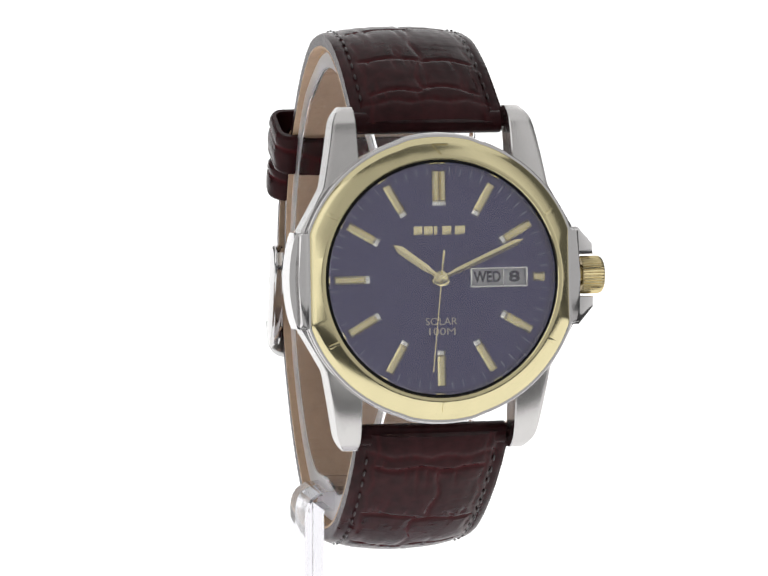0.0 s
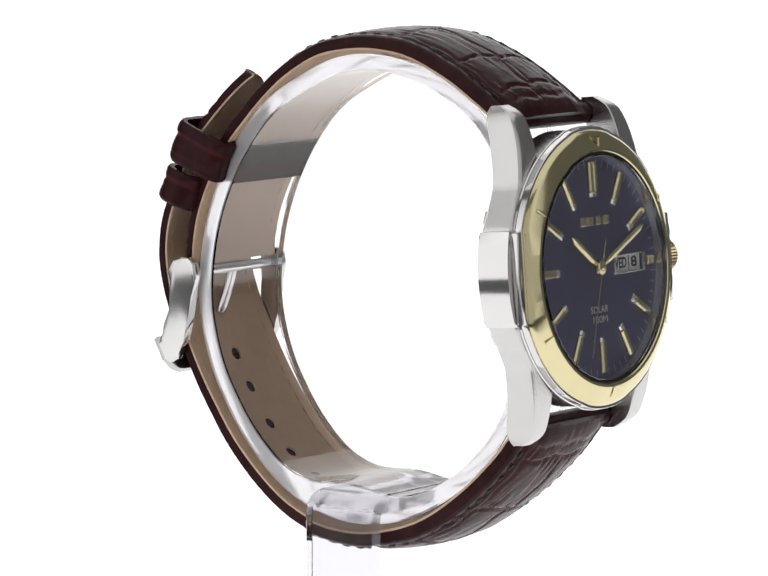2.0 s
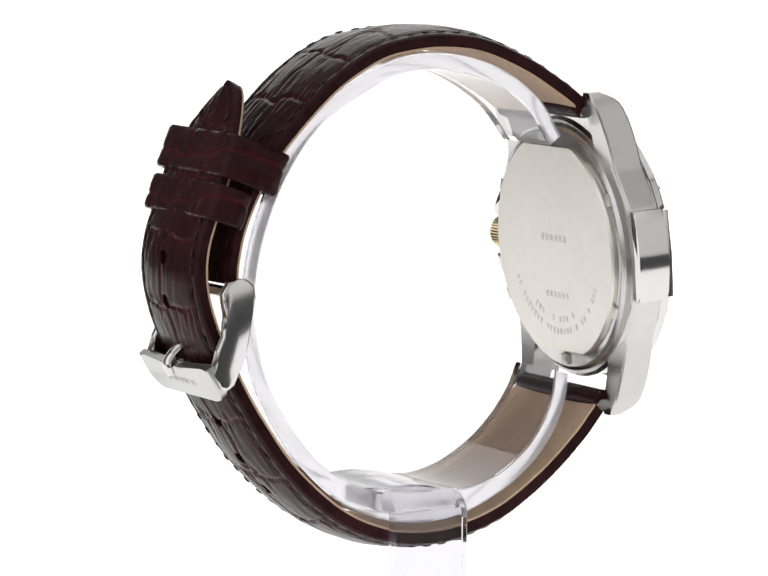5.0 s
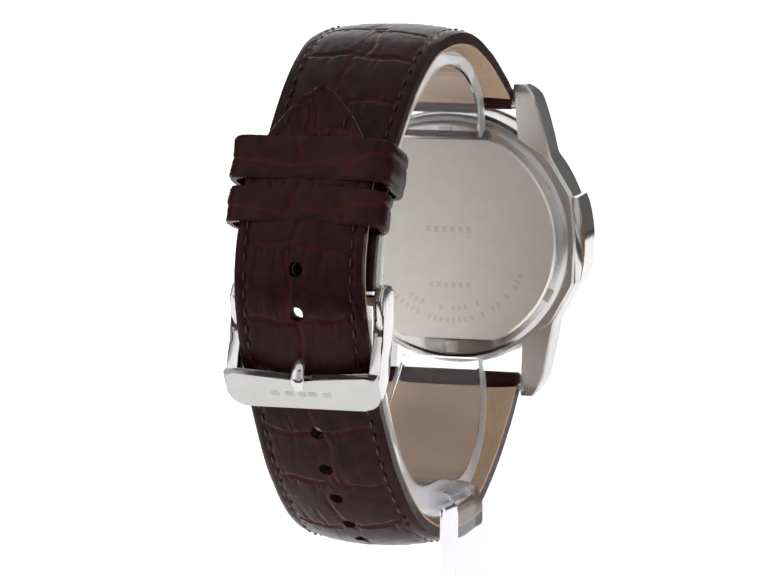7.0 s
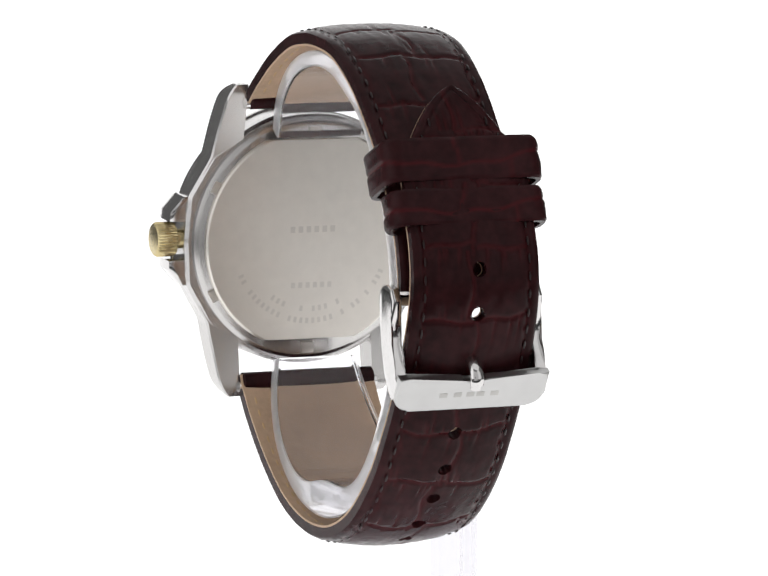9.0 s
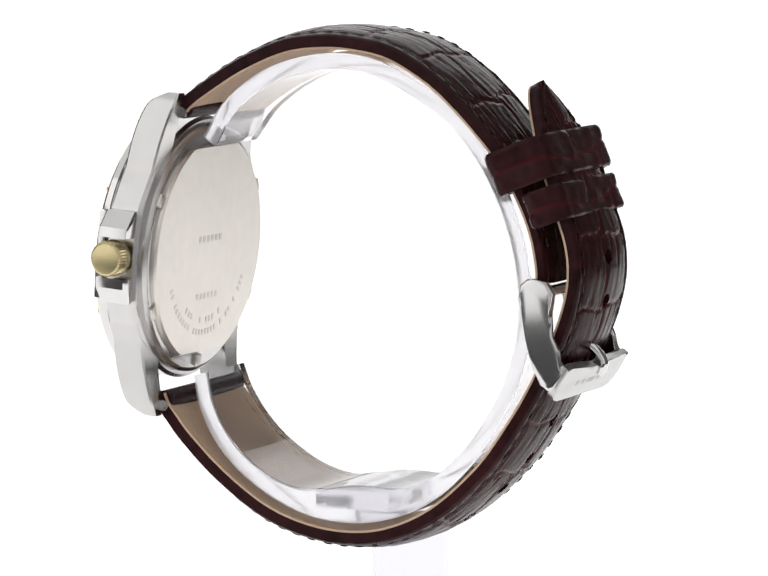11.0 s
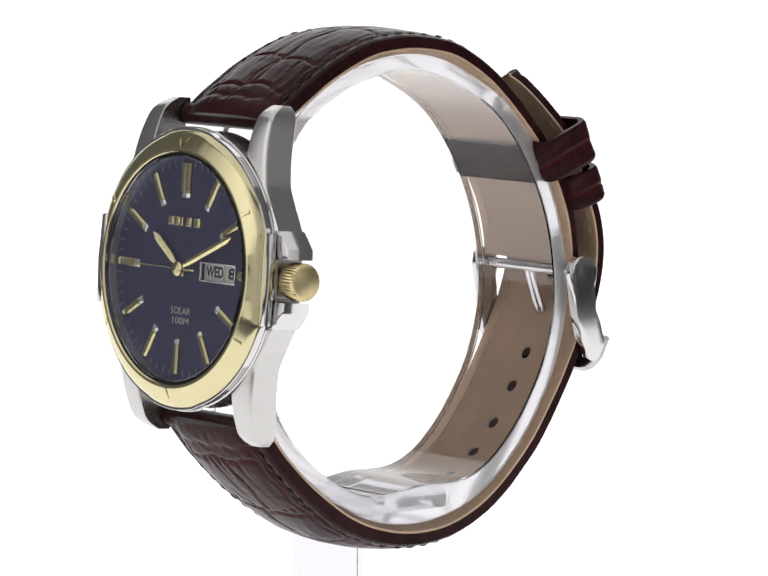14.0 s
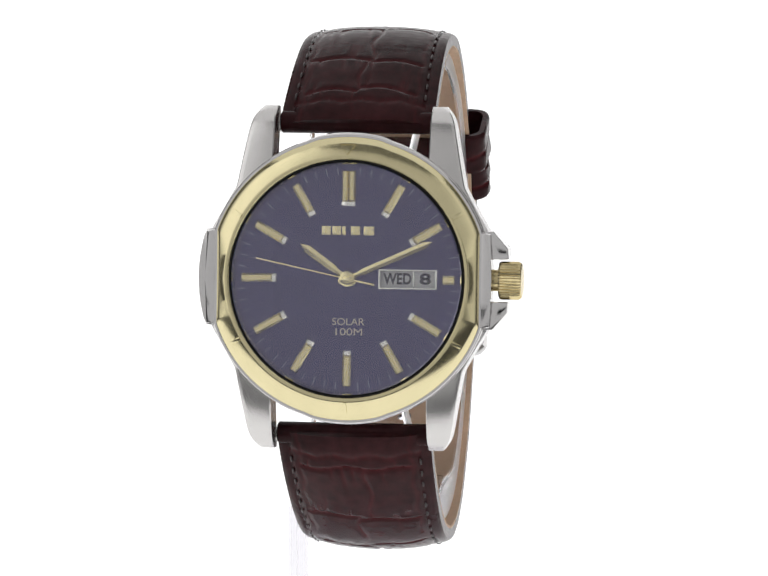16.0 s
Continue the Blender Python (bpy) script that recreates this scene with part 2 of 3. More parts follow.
def case_band(r, a):
    """The case side: round at the strap, with one flat facet between each lug and the shoulders."""
    x, y = abs(math.cos(a)), abs(math.sin(a))
    ang = math.degrees(math.atan2(y, x))
    if ang > 50:
        return r
    x0, y0, x1, y1 = (17.8, 6.35, 14.5, 12.0) if ang > 19.64 else (18.3, 0.0, 17.8, 6.35)
    if ang > 39.6:
        x0, y0, x1, y1 = 14.5, 12.0, 11.6, 13.85
    k = (x0 * (y1 - y0) - y0 * (x1 - x0)) / (x * (y1 - y0) - y * (x1 - x0))
    return k - (18.15 - r)


def watch_case(watch):
    body = part("case", ring([(14.9, -0.6), (17.7, -0.6), (18.15, -0.85), (18.15, -4.7), (17.7, -5.2), (14.9, -5.2)], 240, case_band), SATIN, watch,
                "brushed stainless steel watch case", CASE, 28)
    for sx in (-1, 1):
        for sy in (-1, 1):
            lug(body, sx, sy)
    # raised shoulder at nine o'clock
    arc = [(-19.45 + 0.95 * (q / 8) ** 2, 6.15 * q / 8) for q in range(-8, 9)] + [(-17.2, 6.3), (-17.2, -6.3)]
    part("shoulder", slab(arc, -4.9, -0.3, 0.25), STEEL, body, "", CASE)
    rim = [(-18.3, -5.9), (-18.45, 0), (-18.3, 5.9), (-17.05, 6.1), (-17.05, -6.1)]
    part("shoulder_rim", slab(rim, -0.3, 0.75, 0.3), STEEL, body, "polished steel rim", CASE)
    rim = [(18.3, -5.9), (18.45, 0), (18.3, 5.9), (17.05, 6.1), (17.05, -6.1)]
    part("shoulder_rim", slab(rim, -0.3, 0.75, 0.3), STEEL, body, "polished steel rim", CASE)
    for sy in (-1, 1):
        g = [(17.2, 6.35), (18.5, 6.3), (20.4, 4.1), (20.5, 2.75), (17.2, 2.6)]
        bm = slab([(x, sy * y) for x, y in g], -4.7, -0.45, 0.3)
        part("crown_guard", bm, STEEL, body, "", CASE)
    part("lower_ring", ring([(17.0, -0.6), (18.55, -0.62), (18.65, -0.45), (18.55, -0.25), (17.0, -0.2)], 200, bezel_rim), STEEL, watch, "polished steel ring", CASE)
    # caseback with a flat-sided plate and six wrench notches
    back = part("caseback", turned([(17.2, -5.15), (17.2, -5.7), (16.7, -6.1), (16.5, -6.2)], 144), LUG, watch, "satin steel screw-down caseback", CASE)

    def flats(r, a):
        return min(r, 14.2 / max(abs(math.sin(a)), 0.01))
    part("back_plate", turned([(15.8, -6.1), (15.8, -6.75), (15.5, -7.0)], 180, flats), BACK, back, "satin brushed plate", CASE)
    for a in (28, 90, 152, 208, 270, 332):
        bm = block(-0.9, 0.9, -0.75, 0.75, -6.55, -6.12, 0.1)
        bm.transform(Matrix.Rotation(radians(a + 90), 4, "Z") @ Matrix.Translation((0, -16.0 if a not in (90, 270) else -15.6, 0)))
        part("wrench_notch", bm, ENGRAVE, back, "", CASE)
    # unreadable engraving: short strokes on arcs and lines
    random.seed(5)
    strokes = []
    for r, a0, a1, n in ((11.6, 205, 335, 30), (9.9, 235, 305, 14)):
        for i in range(n):
            a = radians(a0 + (a1 - a0) * i / (n - 1))
            bm = block(-0.22, 0.22, -0.4, 0.4, -7.03, -6.98)
            bm.transform(Matrix.Translation((r * math.cos(a), r * math.sin(a), 0)) @ Matrix.Rotation(a + math.pi / 2, 4, "Z"))
            if random.random() < 0.85:
                strokes.append(bm)
    for i in range(6):
        strokes.append(block(-3.4 + 1.2 * i, -2.7 + 1.2 * i, 1.0, 1.9, -7.03, -6.98))
        strokes.append(block(-3.1 + 1.1 * i, -2.5 + 1.1 * i, -6.9, -6.1, -7.03, -6.98))
    tagged(part("engraving", joined(*strokes), ENGRAVE, back, "worn engraved lines of tiny writing", CASE, 0), kind="stuff")


def bezel(watch):
    prof = [(15.1, 0.9), (15.1, 2.0), (15.25, 2.14), (15.6, 2.2), (15.8, 2.15), (17.25, 1.5), (17.5, 1.36), (17.8, 1.1), (18.0, 0.9), (18.1, 0.72), (15.1, 0.72)]
    bz = part("bezel", ring(prof, 288, bezel_rim), BEZELGOLD, watch, "polished gold-tone bezel", CASE, 26)
    part("bezel_base", ring([(15.3, -0.2), (15.3, 0.7), (18.4, 0.7), (18.48, 0.62), (18.48, -0.2)], 288, bezel_rim), STEEL, bz, "polished steel side of the bezel", CASE, 40)
    part("gasket", ring([(14.82, 0.9), (14.82, 2.0), (14.87, 2.08), (15.05, 2.08), (15.1, 2.0), (15.1, 0.9)], 144), BLACK, watch, "black gasket ring", CASE)
    part("inner_ring", ring([(14.5, 0.0), (14.68, 0.9), (15.3, 0.9), (15.3, 0.0)], 144), SILVER, watch, "thin silver ring", CASE)
    for a in (30, 150, 210, 270, 330):
        bm = block(15.6, 17.1, -0.25, 0.25, 1.5, 2.13, 0.07)
        bm.transform(Matrix.Rotation(radians(a), 4, "Z") @ Matrix.Translation((16.4, 0, 1.93)) @ Matrix.Rotation(radians(22), 4, "Y") @ Matrix.Translation((-16.4, 0, -2.03)))
        part("bezel_mark", bm, BEZELGOLD, bz, "", CASE)
    bars = [[(17.15, -0.85), (17.3, -1.05), (17.3, 1.05), (17.15, 0.85)], [(17.3, 1.05), (17.1, 1.0), (15.85, 0.06), (15.75, -0.05)], [(17.3, -1.05), (17.1, -1.0), (15.85, -0.06), (15.75, 0.05)]]
    tri = joined(*[slab(line, 1.75, 2.12) for line in bars])
    tri.transform(Matrix.Rotation(radians(90), 4, "Z") @ Matrix.Translation((16.4, 0, 1.93)) @ Matrix.Rotation(radians(24), 4, "Y") @ Matrix.Translation((-16.4, 0, -2.03)))
    part("bezel_triangle", tri, BEZELGOLD, bz, "", CASE)
    glass = part("crystal", turned([(14.65, 1.3), (14.8, 1.4), (14.8, 2.05), (14.65, 2.2)], 144), GLASS, watch, "clear flat watch crystal", CASE, 15)
    glass.visible_shadow = False


def baton(w, x0, x1, h):
    """A faceted baton lying along x."""
    bm = bmesh.new()
    rows = []
    for x, k in ((x0, 0.55), (x0 + 0.12, 1.0), (x1 - 0.12, 1.0), (x1, 0.55)):
        rows.append([bm.verts.new((x, y, z)) for y, z in ((-w / 2, 0), (-w / 2, h * 0.55 * k), (-w * 0.27, h * k), (w * 0.27, h * k), (w / 2, h * 0.55 * k), (w / 2, 0))])
    for a, b in zip(rows, rows[1:]):
        for j in range(6):
            bm.faces.new((a[j], a[(j + 1) % 6], b[(j + 1) % 6], b[j]))
    bm.faces.new(rows[0])
    bm.faces.new(rows[-1])
    return bm


def dial_face(watch):
    rim = [(14.9 * math.cos(math.pi * i / 72), 14.9 * math.sin(math.pi * i / 72)) for i in range(144)]
    gap = [(4.1, -1.1), (11.3, -1.1), (11.3, 1.1), (4.1, 1.1)]
    bm = bmesh.new()
    edges = []
    for line in (rim, gap):
        vs = [bm.verts.new((x, y, 0.0)) for x, y in line]
        edges += [bm.edges.new((vs[i], vs[(i + 1) % len(vs)])) for i in range(len(vs))]
    bmesh.ops.triangle_fill(bm, edges=edges, use_beauty=True, use_dissolve=False)
    for f in bm.faces:
        f.normal_update()
        if f.normal.z < 0:
            f.normal_flip()
    grown = bmesh.ops.extrude_face_region(bm, geom=bm.faces[:])
    for v in grown["geom"]:
        if isinstance(v, bmesh.types.BMVert):
            v.co.z = -0.45
    dial = new("dial", finish(bm, "dial", DIAL))
    dial.parent = watch
    dial.matrix_basis = CASE_M
    tagged(dial, "dark blue sunburst watch dial")
    long = finish(baton(1.08, 9.9, 13.8, 0.5), "hour_marker", GOLD, 20)
    tip = finish(baton(1.04, 9.15, 9.88, 0.42), "marker_tip", SILVER, 20)
    for hour in range(1, 12):
        if hour == 3:
            continue
        a = 90 - 30 * hour
        piece("hour_marker", long, dial, 0, 0, 0, a)
        piece("marker_tip", tip, dial, 0, 0, 0, a)
    half = finish(baton(0.86, 9.95, 13.8, 0.55), "hour_marker", GOLD, 20)
    for dx in (-0.46, 0.46):
        piece("hour_marker", half, dial, dx, 0, 0, 90)
    wide = finish(baton(1.75, 9.2, 9.93, 0.42), "marker_tip", SILVER, 20)
    piece("marker_tip", wide, dial, 0, 0, 0, 90)
    piece("hour_marker", finish(baton(1.15, 12.15, 13.8, 0.5), "hour_marker", GOLD, 20), dial, 0, 0, 0, 0)
    ticks = []
    for i in range(60):
        if i % 5:
            bm = block(13.3, 14.2, -0.05, 0.05, 0.004, 0.02)
            bm.transform(Matrix.Rotation(radians(6 * i), 4, "Z"))
            ticks.append(bm)
    part("minute_track", joined(*ticks), FAINT, dial, "fine pale minute marks", None, 0)
    # day and date window
    frame_bm = joined(block(3.95, 11.5, 1.07, 1.27, 0, 0.26, 0.04), block(3.95, 11.5, -1.27, -1.07, 0, 0.26, 0.04),
                      block(3.95, 4.2, -1.07, 1.07, 0, 0.26, 0.04), block(11.25, 11.5, -1.07, 1.07, 0, 0.26, 0.04))
    part("window_frame", frame_bm, SILVER, dial, "silver window frame")
    part("window_bar", block(8.38, 8.5, -1.08, 1.08, -0.48, -0.3, 0.02), SILVER, dial, "thin bar between day and date")
    part("day_disc", block(3.0, 8.4, -1.9, 1.9, -0.75, -0.49), WHITE, dial, "white day disc", None, 0)
    part("date_disc", block(8.48, 12.4, -1.9, 1.9, -0.75, -0.47), WHITE, dial, "white date disc", None, 0)
    part("day_print", lettering("WED", 1.4, 0.004, 6.35, 0.0, -0.48, 0.8, 3.0), INK, dial, "black day letters", None, 0)
    part("date_print", lettering("8", 1.35, 0.004, 9.9, 0.0, -0.46, 1.55, 3.0), INK, dial, "black date numeral", None, 0)
    # maker's mark as plain gold shapes
    for i, w in enumerate((1.15, 1.15, 0.45, 1.2, 1.35)):
        x = (-3.4, -2.05, -0.75, 0.35, 2.0)[i]
        part("maker_mark", block(x, x + w, 5.55, 6.7, 0, 0.22, 0.05), PALEGOLD, dial, "applied gold mark")
    part("solar_print", lettering("SOLAR", 0.95, 0.003, 0.1, -5.55, 0.006, 1.05), PRINT, dial, "small gold lettering", None, 0)
    part("depth_print", lettering("100M", 0.95, 0.003, 0.1, -6.85, 0.006, 1.3), PRINT, dial, "small gold lettering", None, 0)
    return dial


def pointer(w0, w1, back, length, z, h):
    """A tapered watch pointer along +y with a bevelled ridge."""
    bm = bmesh.new()
    rows = []
    for y, w in ((-back, w0 * 0.6), (-back + 0.2, w0), (1.5, w0 * 0.62), (2.3, w0), (length - 1.1, w1), (length - 0.05, 0.12)):
        rows.append([bm.verts.new((x, y, zz)) for x, zz in ((-w / 2, z), (-w / 2, z + h * 0.5), (0, z + h), (w / 2, z + h * 0.5), (w / 2, z))])
    for a, b in zip(rows, rows[1:]):
        for j in range(5):
            bm.faces.new((a[j], a[(j + 1) % 5], b[(j + 1) % 5], b[j]))
    bm.faces.new(rows[0])
    bm.faces.new(rows[-1])
    return bm


def watch_pointers(watch):
    for name, bm, deg in (("hour_pointer", pointer(0.95, 1.05, 1.2, 7.5, 0.45, 0.16), -305.5), ("minute_pointer", pointer(0.8, 0.85, 1.2, 11.9, 0.68, 0.16), -66)):
        bm.transform(Matrix.Rotation(radians(deg), 4, "Z"))
        part(name, bm, PALEGOLD, watch, "pale gold faceted " + name.replace("_", " "), CASE, 15)
    part("pinion", turned([(1.0, 0.4), (1.0, 0.95), (0.85, 1.05), (0.45, 1.12)], 32), GOLD, watch, "", CASE)
    bm = joined(block(-0.075, 0.075, -3.6, 12.0, 0.92, 1.0), turned([(0.5, 0.9), (0.5, 1.08), (0.3, 1.16)], 24), block(-0.13, 0.13, -3.6, -1.4, 0.9, 1.02, 0.03))
    sec = new("second_pointer", finish(bm, "second_pointer", PALEGOLD))
    sec.parent = watch
    return tagged(sec, "thin gold second pointer")


def crown(watch):
    def teeth(r, a):
        return r - 0.14 * (0.5 + 0.5 * math.cos(36 * a)) if r > 2.2 else r
    bm = turned([(1.4, 0.0), (1.4, 0.9), (2.3, 0.95), (2.45, 1.2), (2.45, 3.4), (2.25, 3.75), (2.0, 3.9), (1.0, 4.0)], 216, teeth)
    bm.transform(Matrix.Translation((18.2, 0, -2.6)) @ Matrix.Rotation(radians(90), 4, "Y"))
    part("crown", bm, CROWN, watch, "fluted gold-tone crown", CASE, 25)


# outer lines of the two strap pieces, in the plane of the loop (y, z)
UPPER = [(-26.7, 24.1), (-25.9, 25.1), (-24.6, 26.2), (-22.3, 27.8), (-17.2, 30.9), (-10.7, 33.6), (-4.9, 34.4), (0.3, 34.1), (5.4, 32.9), (10.6, 30.0),
         (14.4, 26.9), (18.3, 22.9), (21.4, 19.2), (24.1, 14.6), (26.1, 9.8), (27.0, 5.5), (27.2, 2.6)]
LOWER = [(-29.9, -15.5), (-29.2, -16.9), (-27.8, -18.7), (-25.5, -21.4), (-20.4, -26.1), (-13.9, -30.5), (-7.5, -32.8), (-1.0, -33.5), (5.4, -32.5),
         (12.1, -29.2), (18.8, -23.1), (23.35, -16.8), (26.2, -12.0), (28.5, -7.3), (30.2, -3.6), (31.5, 0.9), (31.8, 4.8), (31.2, 8.6), (29.6, 13.1),
         (28.0, 17.6), (25.7, 22.5), (22.6, 28.4)]


def skew(y):
    """The strap hangs a little askew on its cuff."""
    return 0.2 + 0.001 * y


def groove_field(s, x, length, seed):
    """Depth of the pressed scale pattern at s along and x across, 0 to 1."""
    rng = random.Random(seed)
    depth = np.zeros_like(x)
    cuts, at = [], 5.0
    while at < length:
        cuts.append(at)
        at += rng.uniform(6.5, 10.5)
    for i, c in enumerate(cuts):
        tilt, bow, ph = rng.uniform(-0.06, 0.06), rng.uniform(-0.012, 0.012), rng.uniform(0, 6)
        mid = rng.uniform(-1.5, 1.5)
        step = np.where(x > mid, rng.uniform(-1.4, 1.4), 0)
        d = s - (c + tilt * x + bow * x * x + 0.25 * np.sin(x * 0.9 + ph) + step)
        depth = np.maximum(depth, np.exp(-(d / 0.27) ** 2) * (np.abs(x) < 7.3))
        end = cuts[i + 1] if i + 1 < len(cuts) else length
        inside = (s > c) & (s < end)
        v = x - (mid + 0.35 * np.sin(s * 0.8 + ph))
        depth = np.maximum(depth, 0.9 * np.exp(-(v / 0.27) ** 2) * inside)
        # short creases that run out from the cross grooves
        for _ in range(12):
            cx, ln = rng.uniform(-6.6, 6.6), rng.uniform(0.9, 3.6)
            sg = rng.choice((-1, 1))
            u = (s - c) * sg
            depth = np.maximum(depth, 0.8 * np.exp(-((x - cx - 0.1 * u) / 0.2) ** 2) * np.exp(-(np.clip(u, 0, None) / ln) ** 2) * (u > -0.2) * (rng.random() < 0.75))
    # a crinkled fold where the leather turns round the bar
    fold = 0.5 + 0.5 * np.sin(x * 5.3 + 2.0 * np.sin(x * 1.7))
    depth = np.maximum(depth, 0.75 * np.exp(-((s - 3.0 - 0.25 * np.sin(x * 1.3 + seed)) / 0.45) ** 2) * (0.4 + 0.6 * fold) * (np.abs(x) < 8.6))
    for sx in (-1, 1):
        e = sx * x - 7.3 - 0.2 * np.sin(s * 1.1 + seed)
        depth = np.maximum(depth, 0.5 * np.exp(-(e / 0.25) ** 2))
    return depth


def strap_piece(watch, name, line, seed, pad, widths, hole_at, label):
    """A padded, embossed leather strap piece with a tan lining and stitching."""
    at, p = curve_through(line, 0.28)
    length = at[-1]
    d = np.gradient(p, axis=0)
    d /= np.linalg.norm(d, axis=1)[:, None]
    side = 1 if seed == 1 else -1
    out = np.stack([-d[:, 1] * side, d[:, 0] * side], 1)
    if (out * p).sum() < 0:
        out = -out
    n, k = len(at), 72
    u = np.linspace(-1, 1, k)
    half = np.interp(at, [0, length * 0.45, length], widths) / 2
    if seed == 2:
        half = half * np.clip((length - at + 0.15) / 11.0, 0, 1) ** 0.6
    x = u[None, :] * half[:, None]
    s = np.repeat(at[:, None], k, 1)
    g = groove_field(s, x, length, seed)
    thick = np.interp(at, [0, 3, 22, length * 0.6, length], [2.0, 1.9, 1.8, 1.5, 1.2])
    swell = pad * np.interp(at, [0, 2, 12, 30, length], [0.9, 1.0, 0.6, 0.2, 0.1])[:, None] * np.clip(1 - (np.abs(x) / (half[:, None] - 1.6)) ** 4, -0.15, 1)
    margin = np.exp(-((np.abs(x) - (half[:, None] - 1.45)) / 0.3) ** 2)
    # fine lengthwise wrinkles, pressed softly between the grooves
    wrinkle = np.sin(x * 3.1 + 1.4 * np.sin(s * 0.55 + seed)) * np.sin(s * 0.42 + 0.5 * x + seed * 2.0) * (np.abs(x) < half[:, None] - 2.2)
    h = swell - 0.25 * g - 0.16 * margin + 0.02 * wrinkle
    h = h + 0.25 - 0.22 * np.clip(np.abs(u)[None, :] - 0.93, 0, 1) ** 2 / 0.0049
    noisy = np.array([[noise.noise((float(a) * 0.35, float(b) * 0.35, seed * 9.0)) for b in x[i, ::6]] for i, a in enumerate(at) if i % 4 == 0])
    rough = np.repeat(np.repeat(noisy, 4, 0)[:n], 6, 1)[:, :k]
    h = h + 0.05 * rough
    holes = np.zeros_like(x, bool)
    slide = np.zeros_like(x)
    for c in hole_at:
        i = int(np.argmin(((p - np.array(c)) ** 2).sum(1)))
        away = np.hypot(s - at[i], x)
        rim = np.abs(away - 0.95) < 0.2
        grow = np.where(rim, 0.95 / np.maximum(away, 0.1), 1.0)
        x = np.where(rim, x * grow, x)
        slide = slide + np.where(rim, (s - at[i]) * (grow - 1), 0)
        holes |= away < 1.15
    cup = np.interp(at, [0, 6, 22, length * 0.55, length], [0.2, 0.7, 1.2, 1.0, 0.5])[:, None] * (0.5 if seed == 1 else 1.0) * (1 - (x / half[:, None]) ** 2)
    along = out[:, None, :] * cup[:, :, None] + d[:, None, :] * slide[:, :, None]
    base = p[:, None, :] + out[:, None, :] * h[:, :, None] + along
    lowp = p - out * (thick - 0.3)[:, None]
    linp = p - out * thick[:, None]

    def body(upper, lower, taken):
        """Top and bottom sheets with closed rims, and with walls round the holes."""
        verts, faces = [], []
        xs = x + skew(p[:, 0])[:, None]
        top = np.concatenate([xs[:, :, None], upper], 2).reshape(-1, 3)
        bot = np.concatenate([xs[:, :, None] * 1.0, np.repeat(lower[:, None, :], k, 1) + along], 2).reshape(-1, 3)
        verts = np.vstack([top, bot])
        off = n * k
        solid = ~(taken[:-1, :-1] & taken[1:, :-1] & taken[:-1, 1:] & taken[1:, 1:])
        for i in range(n - 1):
            row = solid[i]
            for j in range(k - 1):
                if not row[j]:
                    continue
                a, b, c, e = i * k + j, i * k + j + 1, (i + 1) * k + j + 1, (i + 1) * k + j
                faces.append((a, b, c, e))
                faces.append((a + off, e + off, c + off, b + off))
                if i == 0 or not solid[i - 1, j]:
                    faces.append((b, a, a + off, b + off))
                if i == n - 2 or not solid[i + 1, j]:
                    faces.append((e, c, c + off, e + off))
                if j == 0 or not row[j - 1]:
                    faces.append((a, e, e + off, a + off))
                if j == k - 2 or not row[j + 1]:
                    faces.append((c, b, b + off, c + off))
        me = bpy.data.meshes.new(name)
        me.from_pydata(verts.tolist(), [], faces)
        return me

    me = body(base, lowp, holes)
    wear = np.clip(np.concatenate([g.ravel() * 0.4, np.zeros(n * k)]), 0, 1)
    me.attributes.new("groove", "FLOAT", "POINT").data.foreach_set("value", wear.astype(np.float32))
    strap = new(name, dress(me, LEATHER, 50))
    strap.parent = watch
    tagged(strap, label)
    me = body(np.repeat((lowp + out * -0.002)[:, None, :], k, 1) + along, linp, holes)
    lining = new("lining", dress(me, TAN, 50))
    lining.parent = strap
    tagged(lining, "tan leather lining")
    # the leather folds back round the spring bar
    c0 = p[0] - out[0] * thick[0] * 0.5 + d[0] * 0.9
    bm = turned([(1.15, -9.9), (1.45, -9.7), (1.45, 9.7), (1.15, 9.9)], 28)
    bm.transform(Matrix.Translation((0.0, c0[0], c0[1])) @ Matrix.Rotation(radians(90), 4, "Y"))
    part("bar_fold", bm, LEATHER, strap)
    # stitches along both margins, outside and on the lining
    for nm, lift, mat_, gap in (("stitching", 0, THREAD, 2.3), ("lining_stitching", 1, TANTHREAD, 2.3)):
        bits = []
        st = np.arange(4.5, length - 4, gap)
        for sx in (-1, 1):
            for c in st:
                i = int(np.argmin(np.abs(at - c)))
                xx = sx * (half[i] - 1.45)
                j = int(np.argmin(np.abs(x[i] - xx)))
                q = base[i, j] + out[i] * 0.25 if not lift else linp[i] + out[i] * cup[i, j]
                bm = bmesh.new()
                bmesh.ops.create_icosphere(bm, subdivisions=1, radius=1)
                bm.transform(Matrix.Translation((xx + skew(p[i, 0]), q[0], q[1])) @ Matrix.Rotation(math.atan2(d[i, 1], d[i, 0]), 4, "X") @ Matrix.Diagonal((0.17, 0.72, 0.15, 1)))
                bits.append(bm)
        tagged(part(nm, joined(*bits), mat_, strap, "row of waxed thread stitches"), kind="stuff")
    return strap


